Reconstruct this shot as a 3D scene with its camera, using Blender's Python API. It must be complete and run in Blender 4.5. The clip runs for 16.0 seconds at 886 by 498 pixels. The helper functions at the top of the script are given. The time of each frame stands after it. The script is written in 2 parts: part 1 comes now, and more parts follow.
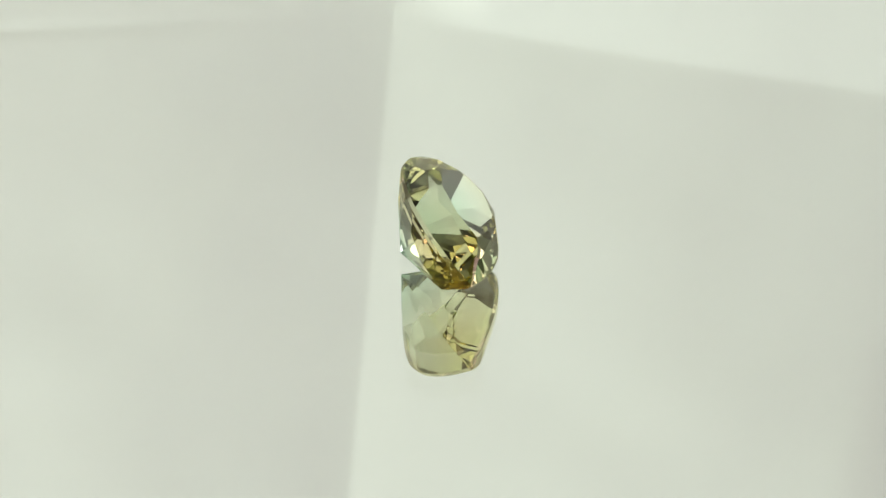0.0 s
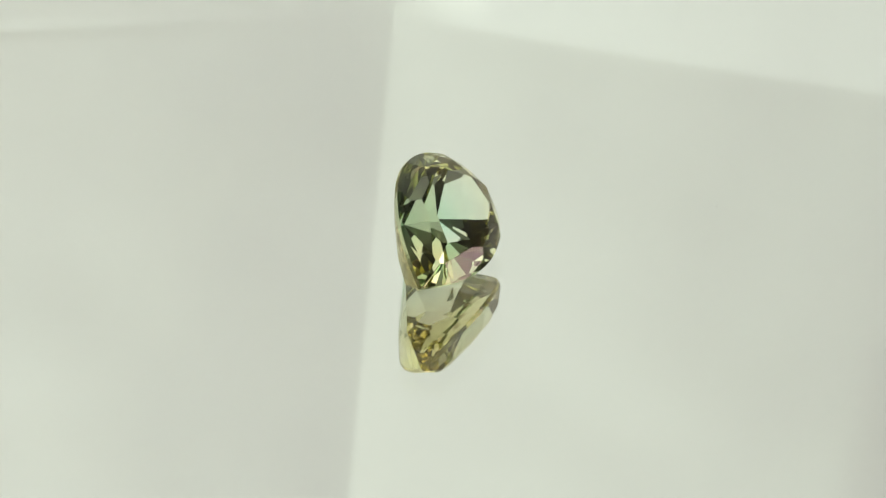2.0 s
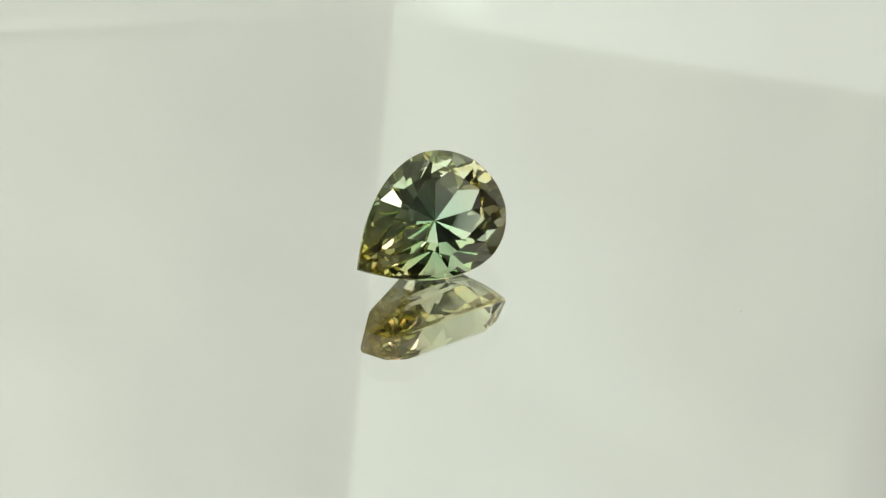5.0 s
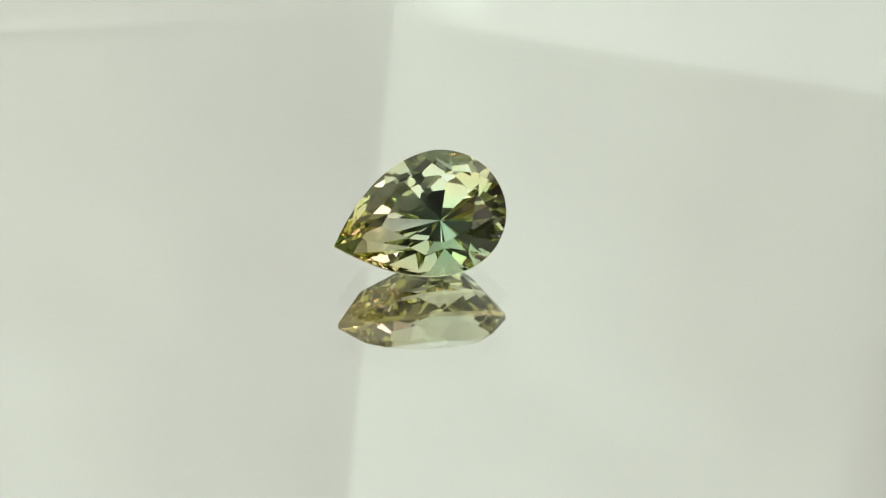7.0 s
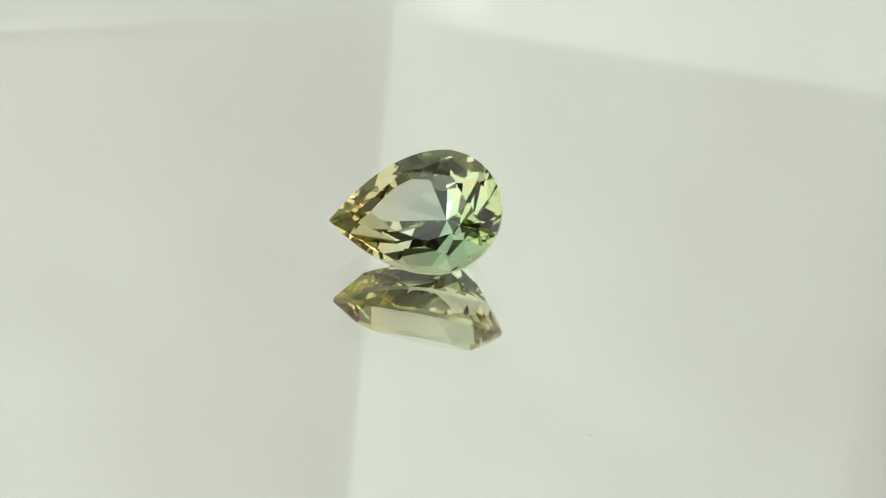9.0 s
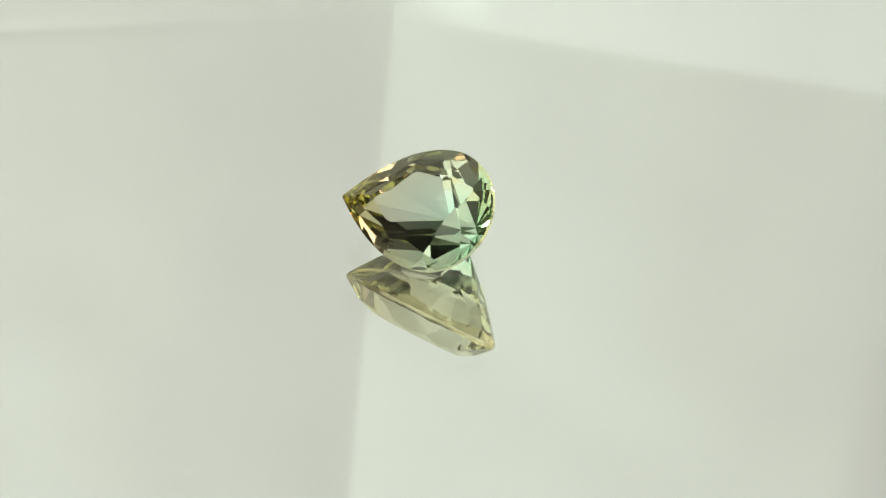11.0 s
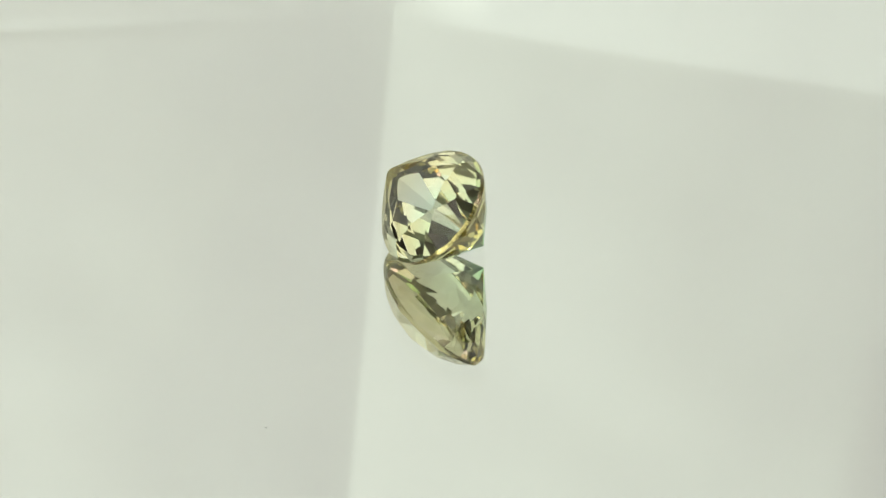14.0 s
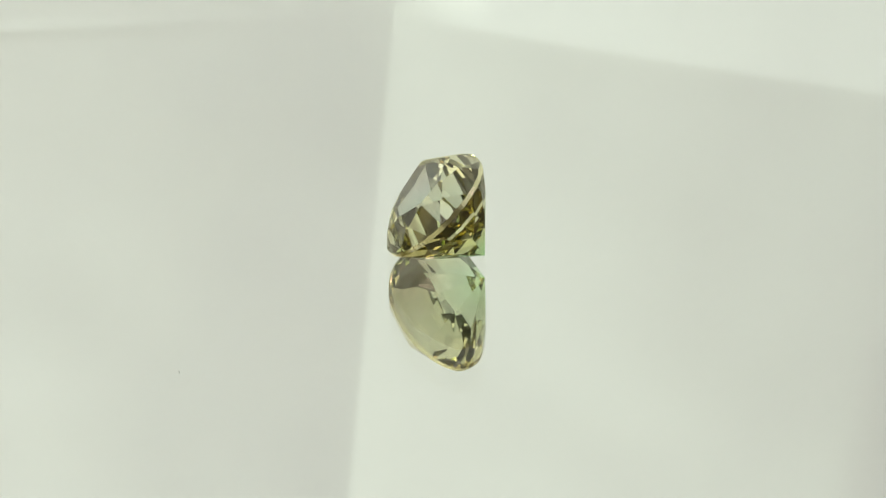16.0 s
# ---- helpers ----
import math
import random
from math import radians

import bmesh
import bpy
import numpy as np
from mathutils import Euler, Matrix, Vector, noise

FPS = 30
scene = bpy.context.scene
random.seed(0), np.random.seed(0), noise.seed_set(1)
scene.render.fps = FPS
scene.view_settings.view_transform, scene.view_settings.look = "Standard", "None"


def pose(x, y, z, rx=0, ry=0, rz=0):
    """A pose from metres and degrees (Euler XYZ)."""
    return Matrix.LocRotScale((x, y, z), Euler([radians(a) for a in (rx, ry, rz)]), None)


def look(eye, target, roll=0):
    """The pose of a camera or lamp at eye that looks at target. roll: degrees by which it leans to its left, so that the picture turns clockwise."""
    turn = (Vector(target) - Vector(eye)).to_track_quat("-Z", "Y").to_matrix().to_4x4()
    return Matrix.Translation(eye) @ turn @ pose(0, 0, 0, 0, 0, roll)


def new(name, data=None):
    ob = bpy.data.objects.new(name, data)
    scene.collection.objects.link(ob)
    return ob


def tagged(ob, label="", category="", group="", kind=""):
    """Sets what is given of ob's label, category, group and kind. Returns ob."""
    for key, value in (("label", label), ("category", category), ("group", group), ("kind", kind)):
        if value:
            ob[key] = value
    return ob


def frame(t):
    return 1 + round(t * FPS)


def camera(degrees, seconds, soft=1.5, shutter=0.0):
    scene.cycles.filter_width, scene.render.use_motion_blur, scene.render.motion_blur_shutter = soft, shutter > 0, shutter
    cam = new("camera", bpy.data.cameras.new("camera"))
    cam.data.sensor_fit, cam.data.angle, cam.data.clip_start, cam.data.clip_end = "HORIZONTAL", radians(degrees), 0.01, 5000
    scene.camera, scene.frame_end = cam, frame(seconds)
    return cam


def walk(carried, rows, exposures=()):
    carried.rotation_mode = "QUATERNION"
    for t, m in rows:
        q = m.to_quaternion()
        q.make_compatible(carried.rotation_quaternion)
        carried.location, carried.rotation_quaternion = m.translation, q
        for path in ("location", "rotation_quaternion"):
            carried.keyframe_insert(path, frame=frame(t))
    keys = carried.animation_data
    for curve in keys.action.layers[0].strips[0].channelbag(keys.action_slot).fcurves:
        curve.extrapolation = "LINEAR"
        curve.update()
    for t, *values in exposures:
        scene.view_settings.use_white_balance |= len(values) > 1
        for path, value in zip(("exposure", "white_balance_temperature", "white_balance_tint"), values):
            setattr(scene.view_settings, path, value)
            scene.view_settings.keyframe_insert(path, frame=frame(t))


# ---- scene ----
# A pear-cut gemstone turning on a small glass mirror, before a creased sheet of paper.
LIFT = 0.000832          # the silver's apparent depth under the glass
cam = camera(24.47, 16.0, soft=1.2)
EYE = (0.000015, -0.106737, 0.074182 - LIFT)
AIM = (0.000015, 0.001599, -LIFT)
VIEW = look(EYE, AIM, roll=-0.94)
walk(cam, [(0.0, VIEW), (16.0, VIEW)], exposures=[(0.0, -0.02), (2.5, -0.065), (6.5, -0.07), (9.0, -0.05), (12.5, -0.035), (16.0, -0.015)])
scene.cycles.max_bounces, scene.cycles.glossy_bounces, scene.cycles.transmission_bounces = 28, 20, 28

# ---- world and lights ----
world = bpy.data.worlds.new("dim_room")
world.use_nodes = True
world.node_tree.nodes["Background"].inputs["Color"].default_value = (0.9, 0.95, 1.0, 1)
world.node_tree.nodes["Background"].inputs["Strength"].default_value = 0.05
scene.world = world


def area_light(name, eye, target, size, size_y, watts, colour):
    data = bpy.data.lights.new(name, "AREA")
    data.shape, data.size, data.size_y, data.energy, data.color = "RECTANGLE", size, size_y, watts, colour
    ob = new(name, data)
    ob.matrix_world = look(eye, target)
    return ob


# Two unseen soft lamps added left and right; the room has no windows.
area_light("window_light", (-0.50, -0.46, 0.66), (0.0, 0.02, 0.04), 0.74, 0.60, 2.1, (0.99, 0.98, 1.0))
area_light("second_window_light", (0.72, -0.27, 0.48), (0.0, 0.02, 0.04), 0.36, 0.44, 0.6, (1.0, 0.93, 0.96))
# Pinkish fill added on the right to tint the sheet's left half.
area_light("side_window_light", (0.86, 0.02, 0.25), (0.0, 0.17, 0.08), 0.25, 0.35, 1.0, (1.0, 0.69, 0.87))
# Small unseen key lamp added to light the sheet; no fixture is built.
area_light("desk_lamp_light", (-0.70, -0.58, 0.46), (0.0, 0.14, 0.12), 0.07, 0.07, 10.1, (0.91, 1.0, 0.87))


# ---- materials ----
def material(name):
    m = bpy.data.materials.new(name)
    m.use_nodes = True
    return m, m.node_tree.nodes, m.node_tree.links, m.node_tree.nodes["Principled BSDF"]


def ramp(nodes, links, source, stops):
    r = nodes.new("ShaderNodeValToRGB")
    while len(r.color_ramp.elements) < len(stops):
        r.color_ramp.elements.new(0.5)
    for e, (p, c) in zip(r.color_ramp.elements, stops):
        e.position, e.color = p, (*c, 1)
    links.new(source, r.inputs["Fac"])
    return r.outputs["Color"]


def textured(name, low, high, rough, scale, bump=0.1, coarse=0.25, distance=0.001):
    m, n, l, b = material(name)
    co = n.new("ShaderNodeTexCoord").outputs["Object"]
    fine, wide, mix = n.new("ShaderNodeTexNoise"), n.new("ShaderNodeTexNoise"), n.new("ShaderNodeMath")
    fine.inputs["Scale"].default_value, fine.inputs["Detail"].default_value = scale, 6
    wide.inputs["Scale"].default_value, wide.inputs["Detail"].default_value = scale * 0.06, 3
    for t in (fine, wide):
        l.new(co, t.inputs["Vector"])
    mix.operation = "MULTIPLY_ADD"
    l.new(wide.outputs["Fac"], mix.inputs[0])
    mix.inputs[1].default_value = coarse * 2
    half = n.new("ShaderNodeMath")
    half.operation = "MULTIPLY_ADD"
    l.new(fine.outputs["Fac"], half.inputs[0])
    half.inputs[1].default_value, half.inputs[2].default_value = 1 - coarse, -coarse / 2
    l.new(half.outputs[0], mix.inputs[2])
    l.new(ramp(n, l, mix.outputs[0], [(0.3, low), (0.7, high)]), b.inputs["Base Color"])
    b.inputs["Roughness"].default_value = rough
    bm = n.new("ShaderNodeBump")
    bm.inputs["Strength"].default_value, bm.inputs["Distance"].default_value = bump, distance
    l.new(fine.outputs["Fac"], bm.inputs["Height"])
    l.new(bm.outputs["Normal"], b.inputs["Normal"])
    return m


def gem_material(name, rough, stops):
    """Clear stone, its colour zoned by the distance from the culet: green there, yellow at the tip."""
    m, n, l, b = material(name)
    n.remove(b)
    co = n.new("ShaderNodeTexCoord").outputs["Object"]
    far = n.new("ShaderNodeVectorMath")
    far.operation = "DISTANCE"
    l.new(co, far.inputs[0])
    far.inputs[1].default_value = (0.0003, 0.0, -0.0042)
    along = n.new("ShaderNodeMapRange")
    l.new(far.outputs["Value"], along.inputs["Value"])
    along.inputs["From Min"].default_value, along.inputs["From Max"].default_value = 0.0, 0.0075
    zone = ramp(n, l, along.outputs[0], stops)
    made = n.new("ShaderNodeBsdfGlass")
    made.inputs["Roughness"].default_value, made.inputs["IOR"].default_value = rough, 1.63
    l.new(zone, made.inputs["Color"])
    l.new(made.outputs[0], n["Material Output"].inputs["Surface"])
    return m


def plain(name, colour, rough, metal=0.0, transmission=0.0, ior=1.5):
    m, n, l, b = material(name)
    b.inputs["Base Color"].default_value = (*colour, 1)
    b.inputs["Roughness"].default_value, b.inputs["Metallic"].default_value = rough, metal
    b.inputs["Transmission Weight"].default_value, b.inputs["IOR"].default_value = transmission, ior
    return m


GEM_TABLE = gem_material("pale_gemstone", 0.0, [(0.0, (0.95, 0.97, 0.96)), (0.7, (0.96, 0.97, 0.96)), (1.0, (0.98, 0.97, 0.88))])
GEM_CROWN = gem_material("olive_gemstone", 0.0, [(0.0, (0.87, 0.90, 0.79)), (0.75, (0.88, 0.865, 0.77)), (1.0, (0.975, 0.93, 0.64))])
GEM_PAVILION = gem_material("green_yellow_gemstone", 0.0, [(0.0, (0.66, 0.88, 0.735)), (0.20, (0.755, 0.885, 0.77)), (0.44, (0.83, 0.875, 0.77)), (0.74, (0.865, 0.835, 0.67)), (1.0, (0.97, 0.91, 0.56))])
GIRDLE_FROST = gem_material("bruted_gemstone_girdle", 0.14, [(0.0, (0.93, 0.92, 0.85)), (1.0, (0.98, 0.95, 0.72))])
GLASS = plain("clear_mirror_glass", (0.985, 1.0, 0.985), 0.0, 0, 1.0, 1.5)
SILVER = plain("mirror_silver", (0.95, 0.955, 0.94), 0.0, 1.0)
DUST = plain("grey_lint", (0.36, 0.35, 0.33), 0.9)
PAPER = textured("white_paper", (0.77, 0.775, 0.765), (0.80, 0.805, 0.79), 0.75, 260, 0.06, 0.5, 0.0003)
TABLE = textured("brown_wood_table", (0.20, 0.14, 0.09), (0.30, 0.22, 0.15), 0.45, 60)
# Tones of the unseen walls and ceiling, picked for the stone's reflections.
WALL = textured("grey_reflection_wall", (0.30, 0.255, 0.26), (0.34, 0.295, 0.30), 0.8, 30)
BRIGHT = textured("white_reflection_wall", (0.58, 0.565, 0.56), (0.62, 0.605, 0.60), 0.8, 30)
CEILING = textured("grey_reflection_ceiling", (0.36, 0.355, 0.345), (0.41, 0.405, 0.39), 0.8, 30)
DARK = textured("dark_reflection_tone", (0.036, 0.030, 0.029), (0.052, 0.043, 0.041), 0.8, 30)
FLOOR = textured("dark_floor", (0.10, 0.09, 0.08), (0.15, 0.13, 0.11), 0.6, 25)


# ---- builders ----
def mesh_of(name, bm, mat):
    me = bpy.data.meshes.new(name)
    bm.normal_update()
    bm.to_mesh(me)
    bm.free()
    me.materials.append(mat)
    return me


def part(name, bm, mat, parent=None, label=""):
    ob = new(name, mesh_of(name, bm, mat))
    ob.parent = parent
    return tagged(ob, label)


def block(x0, x1, y0, y1, z0, z1):
    bm = bmesh.new()
    bmesh.ops.create_cube(bm, size=1)
    for v in bm.verts:
        v.co = ((x0 + x1) / 2 + v.co.x * (x1 - x0), (y0 + y1) / 2 + v.co.y * (y1 - y0), (z0 + z1) / 2 + v.co.z * (z1 - z0))
    return bm


# ---- room, closed round the set ----
TOP = -0.0024
def room():
    floor = part("floor", block(-1.0, 1.0, -1.0, 0.8, -0.80, -0.75), FLOOR)
    tagged(floor, "dark plain floor of the room", "floor", kind="structure")
    ceiling = part("ceiling", block(-1.0, 1.0, -1.0, 0.8, 1.05, 1.10), CEILING)
    tagged(ceiling, "unseen plain grey ceiling, toned for reflections in the stone", "ceiling", kind="structure")
    # Unseen walls, added light or dark to steer brightness within the stone.
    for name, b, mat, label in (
        ("wall_north", (-1.0, 1.0, 0.7, 0.8), BRIGHT, "unseen plain white wall added to brighten reflections in the stone"),
        ("wall_south", (-1.0, 1.0, -1.0, -0.9), DARK, "unseen plain dark wall added for dark reflections in the stone"),
        ("wall_east", (0.9, 1.0, -0.9, 0.7), WALL, "unseen plain grey wall added to close the set, toned for reflections"),
        ("wall_west", (-1.0, -0.9, -0.9, 0.7), WALL, "unseen plain grey wall added to close the set, toned for reflections"),
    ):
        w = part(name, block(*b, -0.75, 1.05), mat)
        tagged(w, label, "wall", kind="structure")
    # Unseen dark panel on the east wall, added to darken some facets.
    door = part("door_1", block(0.87, 0.90, -0.88, -0.08, -0.75, 0.98), DARK)
    tagged(door, "unseen dark panel added for dark reflections in the stone", "door", kind="structure")


def table():
    root = tagged(new("table"), "brown wooden table under the mirror and paper", "table")
    root.location = (0, 0, -0.75)
    h = 0.75 + TOP
    bm = block(-0.6, 0.6, -0.4, 0.4, h - 0.03, h)
    bmesh.ops.bevel(bm, geom=bm.edges[:], offset=0.004, segments=2, affect="EDGES")
    part("tabletop", bm, TABLE, root)
    for x in (-0.55, 0.55):
        for y in (-0.35, 0.35):
            part("leg", block(x - 0.025, x + 0.025, y - 0.025, y + 0.025, 0, h - 0.03), TABLE, root)


# ---- the creased sheet ----
def smooth(a, b, v):
    k = min(1, max(0, (v - a) / (b - a)))
    return k * k * (3 - 2 * k)


def soft_abs(v, r):
    return math.sqrt(v * v + r * r) - r


def sheet_depth(x, z):
    """How far the sheet stands out towards the stone at (x, z), in metres: two crossing creases and slow waves."""
    u = x + 0.00650 + (z - 0.0738) * 0.1125          # from the upright crease
    # the upright crease is a valley between two panels that lean in towards it
    tilt, wide = (0.085, 0.07) if u > 0 else (0.20, 0.075)
    d = tilt * wide * 0.886 * math.erf(soft_abs(u, 0.0007) / wide)
    low = 0.0773 + (0.2 * max(u, 0) - 0.033 * min(u, 0)) - 0.57 * d
    v = z - low                                     # above the level crease
    # under the level crease the sheet flares out towards its foot
    flare = 0.66 * math.exp(-max(u, 0) / 0.18) if u > 0 else 0.03
    d += flare * smooth(0.0, 0.016, abs(u)) * soft_abs(min(v, 0), 0.0006)
    d += 0.25 * flare * smooth(0.0, 0.05, abs(u)) * soft_abs(max(v, 0), 0.0006) * math.exp(-max(v, 0) / 0.015)
    # a crumpled groove along the left half of the level crease
    if u < 0:
        w = v - 0.0010 * noise.noise((x * 60, 1.7, 0.4))
        d -= 0.00030 * math.exp(-(w / 0.0011) ** 2) * (0.4 + 0.6 * smooth(0.02, 0.06, -u))
        # and a sharper wrinkle beside it, where the sheet was pressed
        w = v - 0.0006 - 0.0020 * noise.noise((x * 85, 4.2, 0.9))
        d -= 0.00026 * math.exp(-(w / 0.0006) ** 2) * smooth(0.050, 0.066, -u) * (0.7 + 0.8 * noise.noise((x * 120, 7.7, 2.1)))
    # a soft buckle at the far side
    k = x - 0.071 + 0.05 * (z - 0.15)
    d += -0.16 * max(0.0, soft_abs(max(k, 0), 0.004)) * smooth(0.122, 0.150, z)
    d += 0.0015 * noise.noise((x * 14, z * 14, 3.1)) + 0.0006 * noise.noise((x * 42, z * 42, 8.2))
    return d


def paper_sheet():
    bm = bmesh.new()
    xs = [-0.26 + 0.004 * i for i in range(40)] + [-0.1 + 0.001 * i for i in range(70)] + [-0.03 + 0.00025 * i for i in range(160)] + [0.01 + 0.001 * i for i in range(91)] + [0.104 + 0.004 * i for i in range(40)]
    zs = [0.0008 * i for i in range(301)] + [0.24 + 0.005 * i for i in range(1, 53)]
    front = [[bm.verts.new((x, -sheet_depth(x, z + TOP), z)) for x in xs] for z in zs]
    back = [[bm.verts.new((v.co.x, v.co.y + 0.0002, v.co.z)) for v in row] for row in front]
    for g, turn in ((front, 1), (back, -1)):
        for a, b in zip(g, g[1:]):
            for i in range(len(xs) - 1):
                f = bm.faces.new((a[i], a[i + 1], b[i + 1], b[i])[::turn])
                f.smooth = True
    rim = lambda g: [r[0] for r in g][::-1] + g[0][1:] + [r[-1] for r in g[1:]] + g[-1][-2:0:-1]
    fr, br = rim(front), rim(back)
    for i in range(len(fr)):
        j = (i + 1) % len(fr)
        bm.faces.new((fr[j], fr[i], br[i], br[j]))
    ob = part("paper_sheet", bm, PAPER)
    ob.location = (0, 0.18, TOP)
    return tagged(ob, "creased white sheet of paper standing behind the mirror", "paper")


# ---- the turning mirror ----
DEPTH = 0.00185
def disc(r, z0, z1, bottom=True, top=True, n=96):
    bm = bmesh.new()
    a = [bm.verts.new((r * math.cos(k * math.tau / n), r * math.sin(k * math.tau / n), z0)) for k in range(n)]
    b = [bm.verts.new((v.co.x, v.co.y, z1)) for v in a]
    for i in range(n):
        bm.faces.new((a[i], a[(i + 1) % n], b[(i + 1) % n], b[i]))
    if top:
        bm.faces.new(b)
    if bottom:
        bm.faces.new(a[::-1])
    return bm


def lint(length, width, bend):
    """A fibre: a thin bent tube."""
    bm = bmesh.new()
    rings = []
    for i in range(7):
        s = i / 6 - 0.5
        c = Vector((s * length, bend * math.cos(s * 3.0) * length, width * 0.8 + abs(s) * width))
        w = width * (0.5 + 0.5 * math.cos(s * 2.6))
        rings.append([bm.verts.new(c + Vector((0, w * math.cos(q), w * 0.7 * math.sin(q)))) for q in (0, 1.57, 3.14, 4.71)])
    for a, b in zip(rings, rings[1:]):
        for k in range(4):
            bm.faces.new((a[k], a[(k + 1) % 4], b[(k + 1) % 4], b[k]))
    bm.faces.new(rings[0][::-1])
    bm.faces.new(rings[-1])
    return bm


def mirror_plate():
    root = tagged(new("turning_mirror"), "round clear glass mirror with silvered back, turning slowly", "mirror")
    part("glass_plate", disc(0.07, -DEPTH, 0.0, bottom=False), GLASS, root, "clear polished glass plate")
    part("silver_backing", disc(0.07, TOP + 0.0001, -DEPTH), SILVER, root, "silvered reflecting back")
    return root


SPECKS = ((0.01321, -0.01383, 30, 0.0003), (-0.01247, 0.00133, 100, 0.0002), (0.01112, -0.01431, 110, 0.0002))


def specks():
    made = []
    for x, y, turn, size in SPECKS:
        f = part("lint", lint(size, size * 0.07, 0.2), DUST)
        made.append(tagged(f, "tiny grey speck of lint caught under the mirror glass", "lint", "specks in the mirror"))
    return made


# ---- the stone ----
RAD, LONG, POWER = 0.0039824, 0.0110777, 1.9834
GIRDLE, CROWN, TABLE_SHARE, PAVILION, CULET = 0.000275, 0.001333, 0.60, 0.0044924, 0.0000185
BELLY, TIP_BELLY, BULGE = 0.000279, 0.001201, 0.347


def outline(side):
    """The stone's rim seen from above, with the tip at -x; the point where the rim faces the angle side, in degrees."""
    a = LONG - RAD
    s_abs = abs(side)
    if s_abs <= 90:
        return Vector((RAD * math.cos(radians(side)), RAD * math.sin(radians(side))))
    k = math.tan(radians(s_abs - 90))
    s = min(1.0, (k * a / (RAD * POWER)) ** (1 / (POWER - 1)))
    y = RAD * (1 - s ** POWER)
    return Vector((-a * s, math.copysign(y, side)))


def facet(bm, point, normal):
    geom = bm.verts[:] + bm.edges[:] + bm.faces[:]
    cut = bmesh.ops.bisect_plane(bm, geom=geom, dist=1e-8, plane_co=point, plane_no=normal, clear_outer=True)
    edges = [e for e in cut["geom_cut"] if isinstance(e, bmesh.types.BMEdge)]
    if len(edges) > 2:
        bmesh.ops.contextual_create(bm, geom=edges)


def slope_plane(side, height, inner, inner_height, steeper=0.0, inset=0.0):
    """The plane through the rim's tangent at side and a point further in."""
    p = outline(side)
    out = Vector((math.cos(radians(side)), math.sin(radians(side)), 0))
    rim = Vector((p.x, p.y, height)) - out * inset
    run = (rim - Vector((inner[0], inner[1], 0))).dot(out)
    rise = inner_height - height
    angle = math.atan2(abs(rise), run) + radians(steeper)
    up = 1 if rise > 0 else -1
    return rim, (out * math.sin(angle) + Vector((0, 0, up * math.cos(angle)))).normalized()


LIMIT = math.degrees(math.atan(POWER * RAD / (LONG - RAD))) + 90
STEPS = [LIMIT * k / 400 for k in range(401)]
REACH = [0.0]
for a, b in zip(STEPS, STEPS[1:]):
    REACH.append(REACH[-1] + (outline(b) - outline(a)).length)


def side_at(share):
    """The side after a share of the rim's half length, from the round end (0) to the tip (1)."""
    want = abs(share) * REACH[-1]
    k = min(range(401), key=lambda q: abs(REACH[q] - want))
    return math.copysign(min(STEPS[k], LIMIT - 0.6), share)


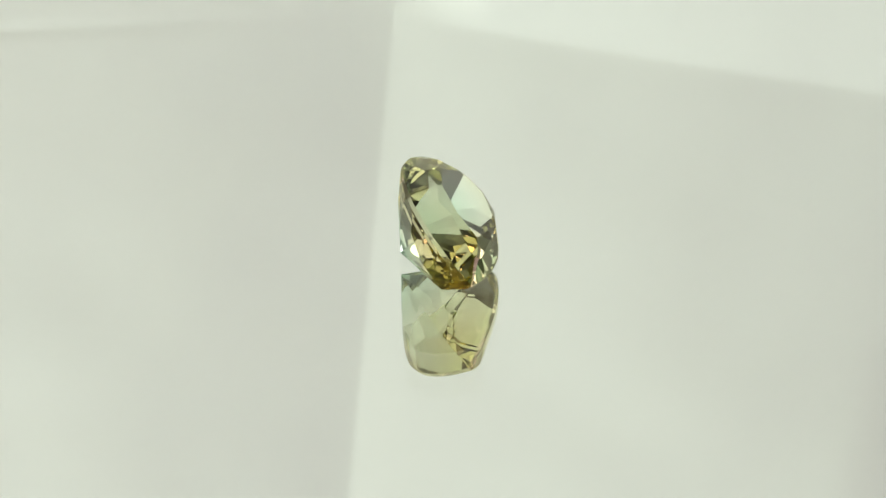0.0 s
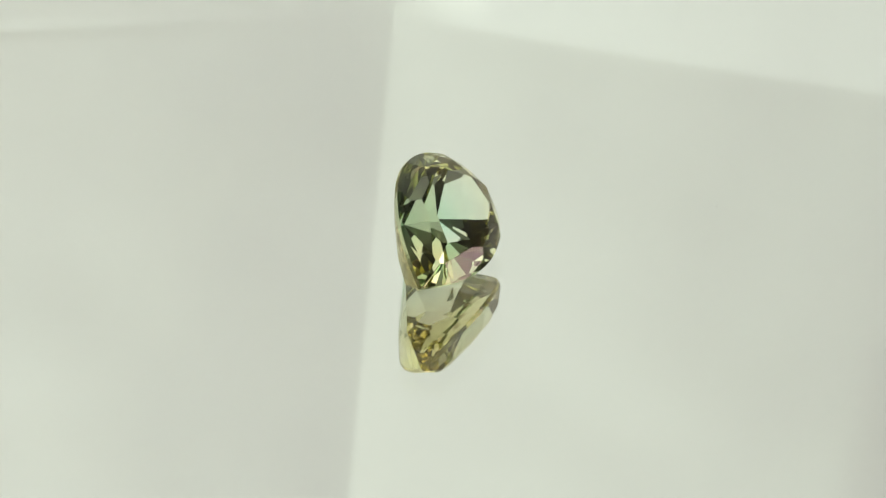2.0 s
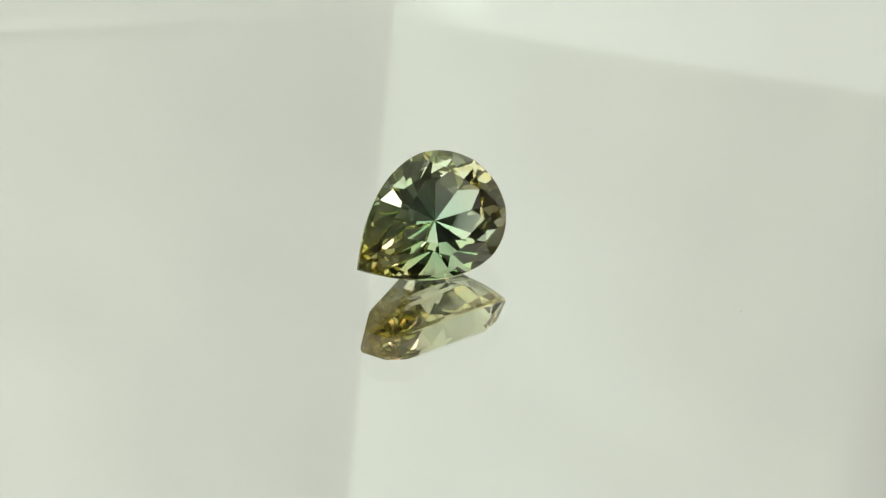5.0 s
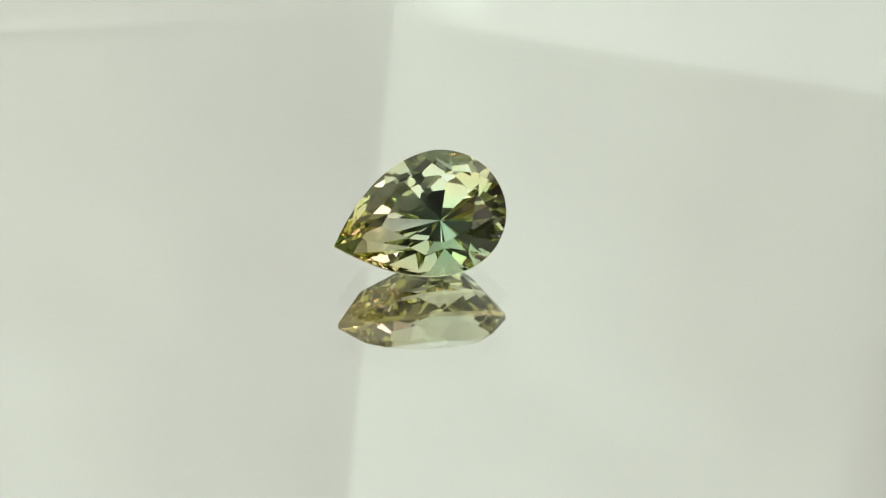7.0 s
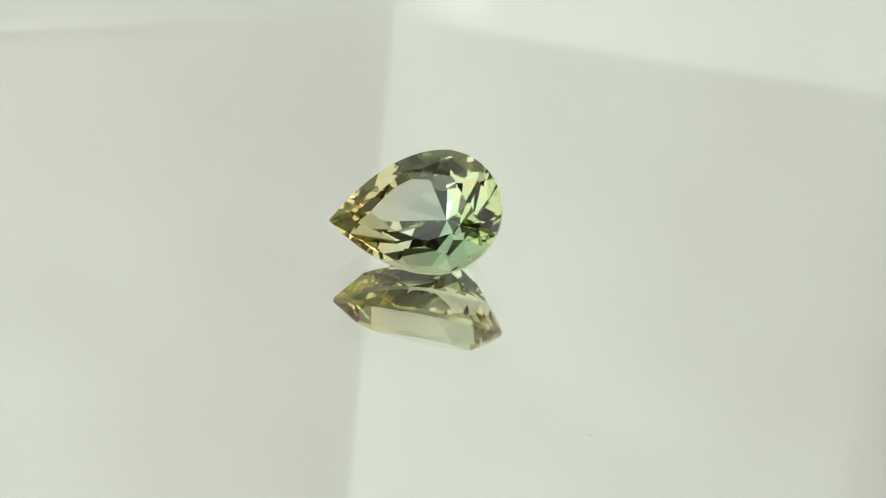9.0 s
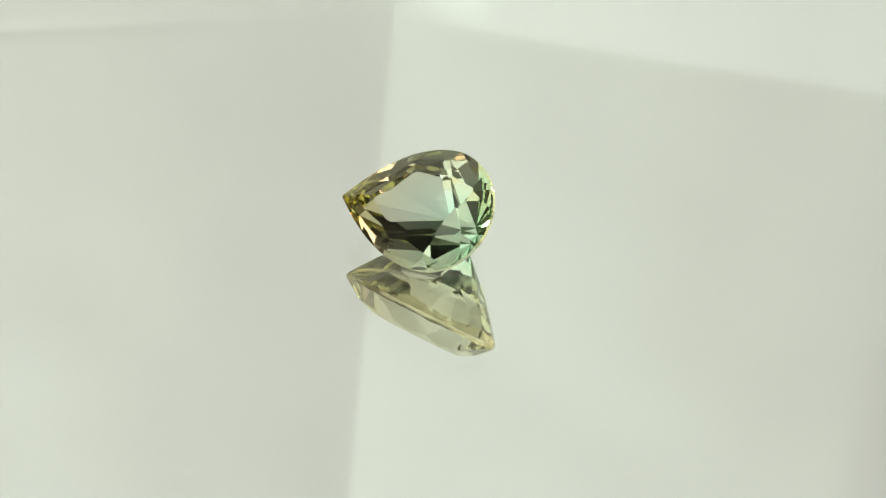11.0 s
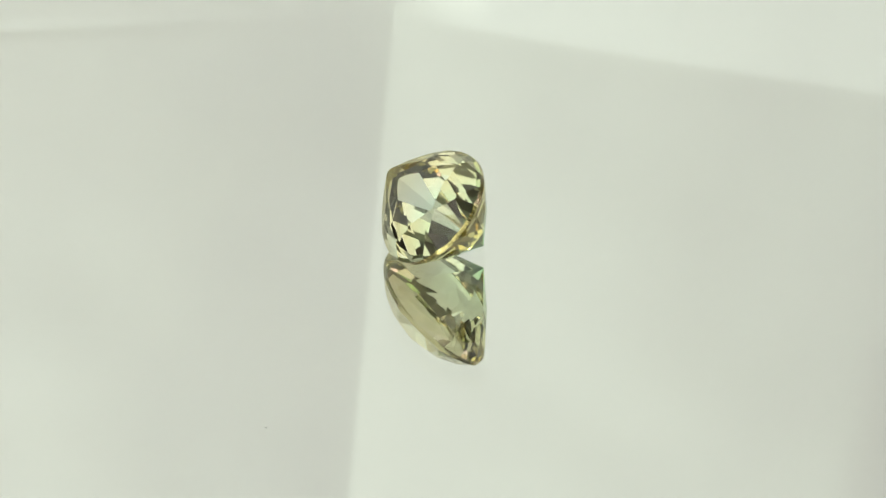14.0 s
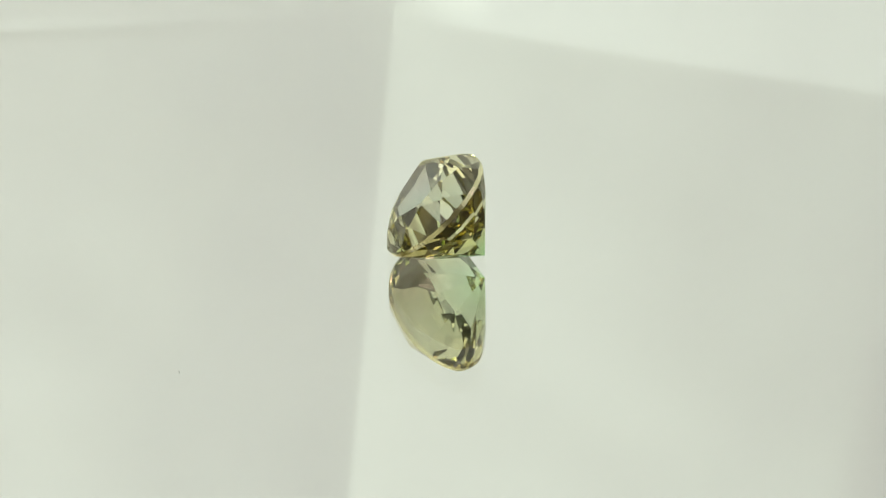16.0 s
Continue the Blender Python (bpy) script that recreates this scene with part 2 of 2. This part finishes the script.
def gemstone():
    bm = bmesh.new()
    sides = [k * 3.75 for k in range(-24, 25)] + [90 + (LIMIT - 90) * k / 14 for k in range(1, 15)]
    sides += [-(90 + (LIMIT - 90) * k / 14) for k in range(13, 0, -1)]
    ring = [outline(s) for s in sides]
    lo = [bm.verts.new((p.x, p.y, -0.009)) for p in ring]
    hi = [bm.verts.new((p.x, p.y, 0.004)) for p in ring]
    for i in range(len(ring)):
        j = (i + 1) % len(ring)
        bm.faces.new((lo[i], lo[j], hi[j], hi[i]))
    bm.faces.new(hi)
    bm.faces.new(lo[::-1])
    scale = 1e3
    bmesh.ops.scale(bm, vec=(scale,) * 3, verts=bm.verts)

    def cut(place, n):
        facet(bm, place * scale, n)

    cut(Vector((0, 0, CROWN)), Vector((0, 0, 1)))
    centre = Vector((-0.12 * RAD, 0))

    def crown_in(side):
        return centre + (outline(side) - centre) * TABLE_SHARE

    def drop(share):
        return BELLY + TIP_BELLY * smooth(0.5, 1.0, share)

    def pavilion(side, share, reach):
        """A facet that runs from the rim part of the way to the culet."""
        fall = drop(share) + (PAVILION - drop(share)) * reach
        point = Vector((CULET, 0))
        cut(*slope_plane(side, -GIRDLE, point + (outline(side) - point) * (1 - reach), -GIRDLE - fall))

    culet = -GIRDLE - PAVILION
    for mains, above in ((4, True), (5, False)):
        for k in range(mains + 1):
            share = k / mains
            for sign in ((1,) if k in (0, mains) else (1, -1)):
                side = sign * side_at(share) if k < mains else 180
                if above:
                    cut(*slope_plane(side, 0, crown_in(side), CROWN, 0 if k < mains else 3))
                else:
                    cut(*slope_plane(side, -GIRDLE - drop(share), (CULET, 0), culet))
        for k in range(mains):
            for sign in (1, -1):
                for q in (0.26, 0.74):
                    share = (k + q) / mains
                    side = sign * side_at(share)
                    if above:
                        cut(*slope_plane(side, 0, crown_in(side), CROWN, 6))
                    else:
                        pavilion(side, share, BULGE - 0.10 * share)
                if not above:
                    for q in (0.02, 0.5, 0.98):
                        share = (k + q) / mains
                        pavilion(sign * side_at(share), share, 0.17)
                    continue
                side = sign * side_at((k + 0.5) / mains)
                p = crown_in(side)
                out = Vector((math.cos(radians(side)), math.sin(radians(side)), 0))
                n = (out * math.sin(radians(20)) + Vector((0, 0, math.cos(radians(20))))).normalized()
                cut(Vector((p.x, p.y, CROWN)) - out * 0.00034, n)
    pavilion(180, 1.0, 0.24)
    bmesh.ops.scale(bm, vec=(1 / scale,) * 3, verts=bm.verts)
    bmesh.ops.recalc_face_normals(bm, faces=bm.faces)
    root = tagged(new("gemstone"), "clear green and yellow pear-cut gemstone lying tilted on the mirror", "gemstone")
    for name, mat, label, kept in (
        ("table_facet", GEM_TABLE, "large flat polished top facet", lambda n: n.z > 0.999),
        ("crown", GEM_CROWN, "ring of small sloping facets round the top", lambda n: 0.05 <= n.z <= 0.999),
        ("girdle", GIRDLE_FROST, "thin frosted waist of the stone", lambda n: abs(n.z) < 0.05),
        ("pavilion", GEM_PAVILION, "deep underside facets meeting in a point", lambda n: n.z <= -0.05),
    ):
        piece = bm.copy()
        bmesh.ops.delete(piece, geom=[f for f in piece.faces if not kept(f.normal)], context="FACES")
        part(name, piece, mat, root, label)
    bm.free()
    return root


# ---- turning ----
START, SPEED, SAG, TILT, SWING = 88.623, 11.7424, 0.0173, 43.069, 14.09
LEAN = Euler((radians(TILT), 0, 0)).to_matrix() @ Euler((0, 0, radians(SWING))).to_matrix()


def motions(stone, plate, dust):
    points = [LEAN @ v.co for p in stone.children for v in p.data.vertices]
    height = -min(p.z for p in points)
    turns = [(float(k), pose(0, 0, 0, 0, 0, START - SPEED * k - SAG * k * (16 - k))) for k in range(17)]
    walk(plate, turns)
    walk(stone, [(t, m @ Matrix.Translation((-0.0000335, -0.0005733, height)) @ LEAN.to_4x4()) for t, m in turns])
    for f, (x, y, turn, size) in zip(dust, SPECKS):
        walk(f, [(t, m @ pose(x, y, -DEPTH, 0, 0, turn)) for t, m in turns])


room()
table()
paper_sheet()
mirror = mirror_plate()
stone = gemstone()
dust = specks()
motions(stone, mirror, dust)
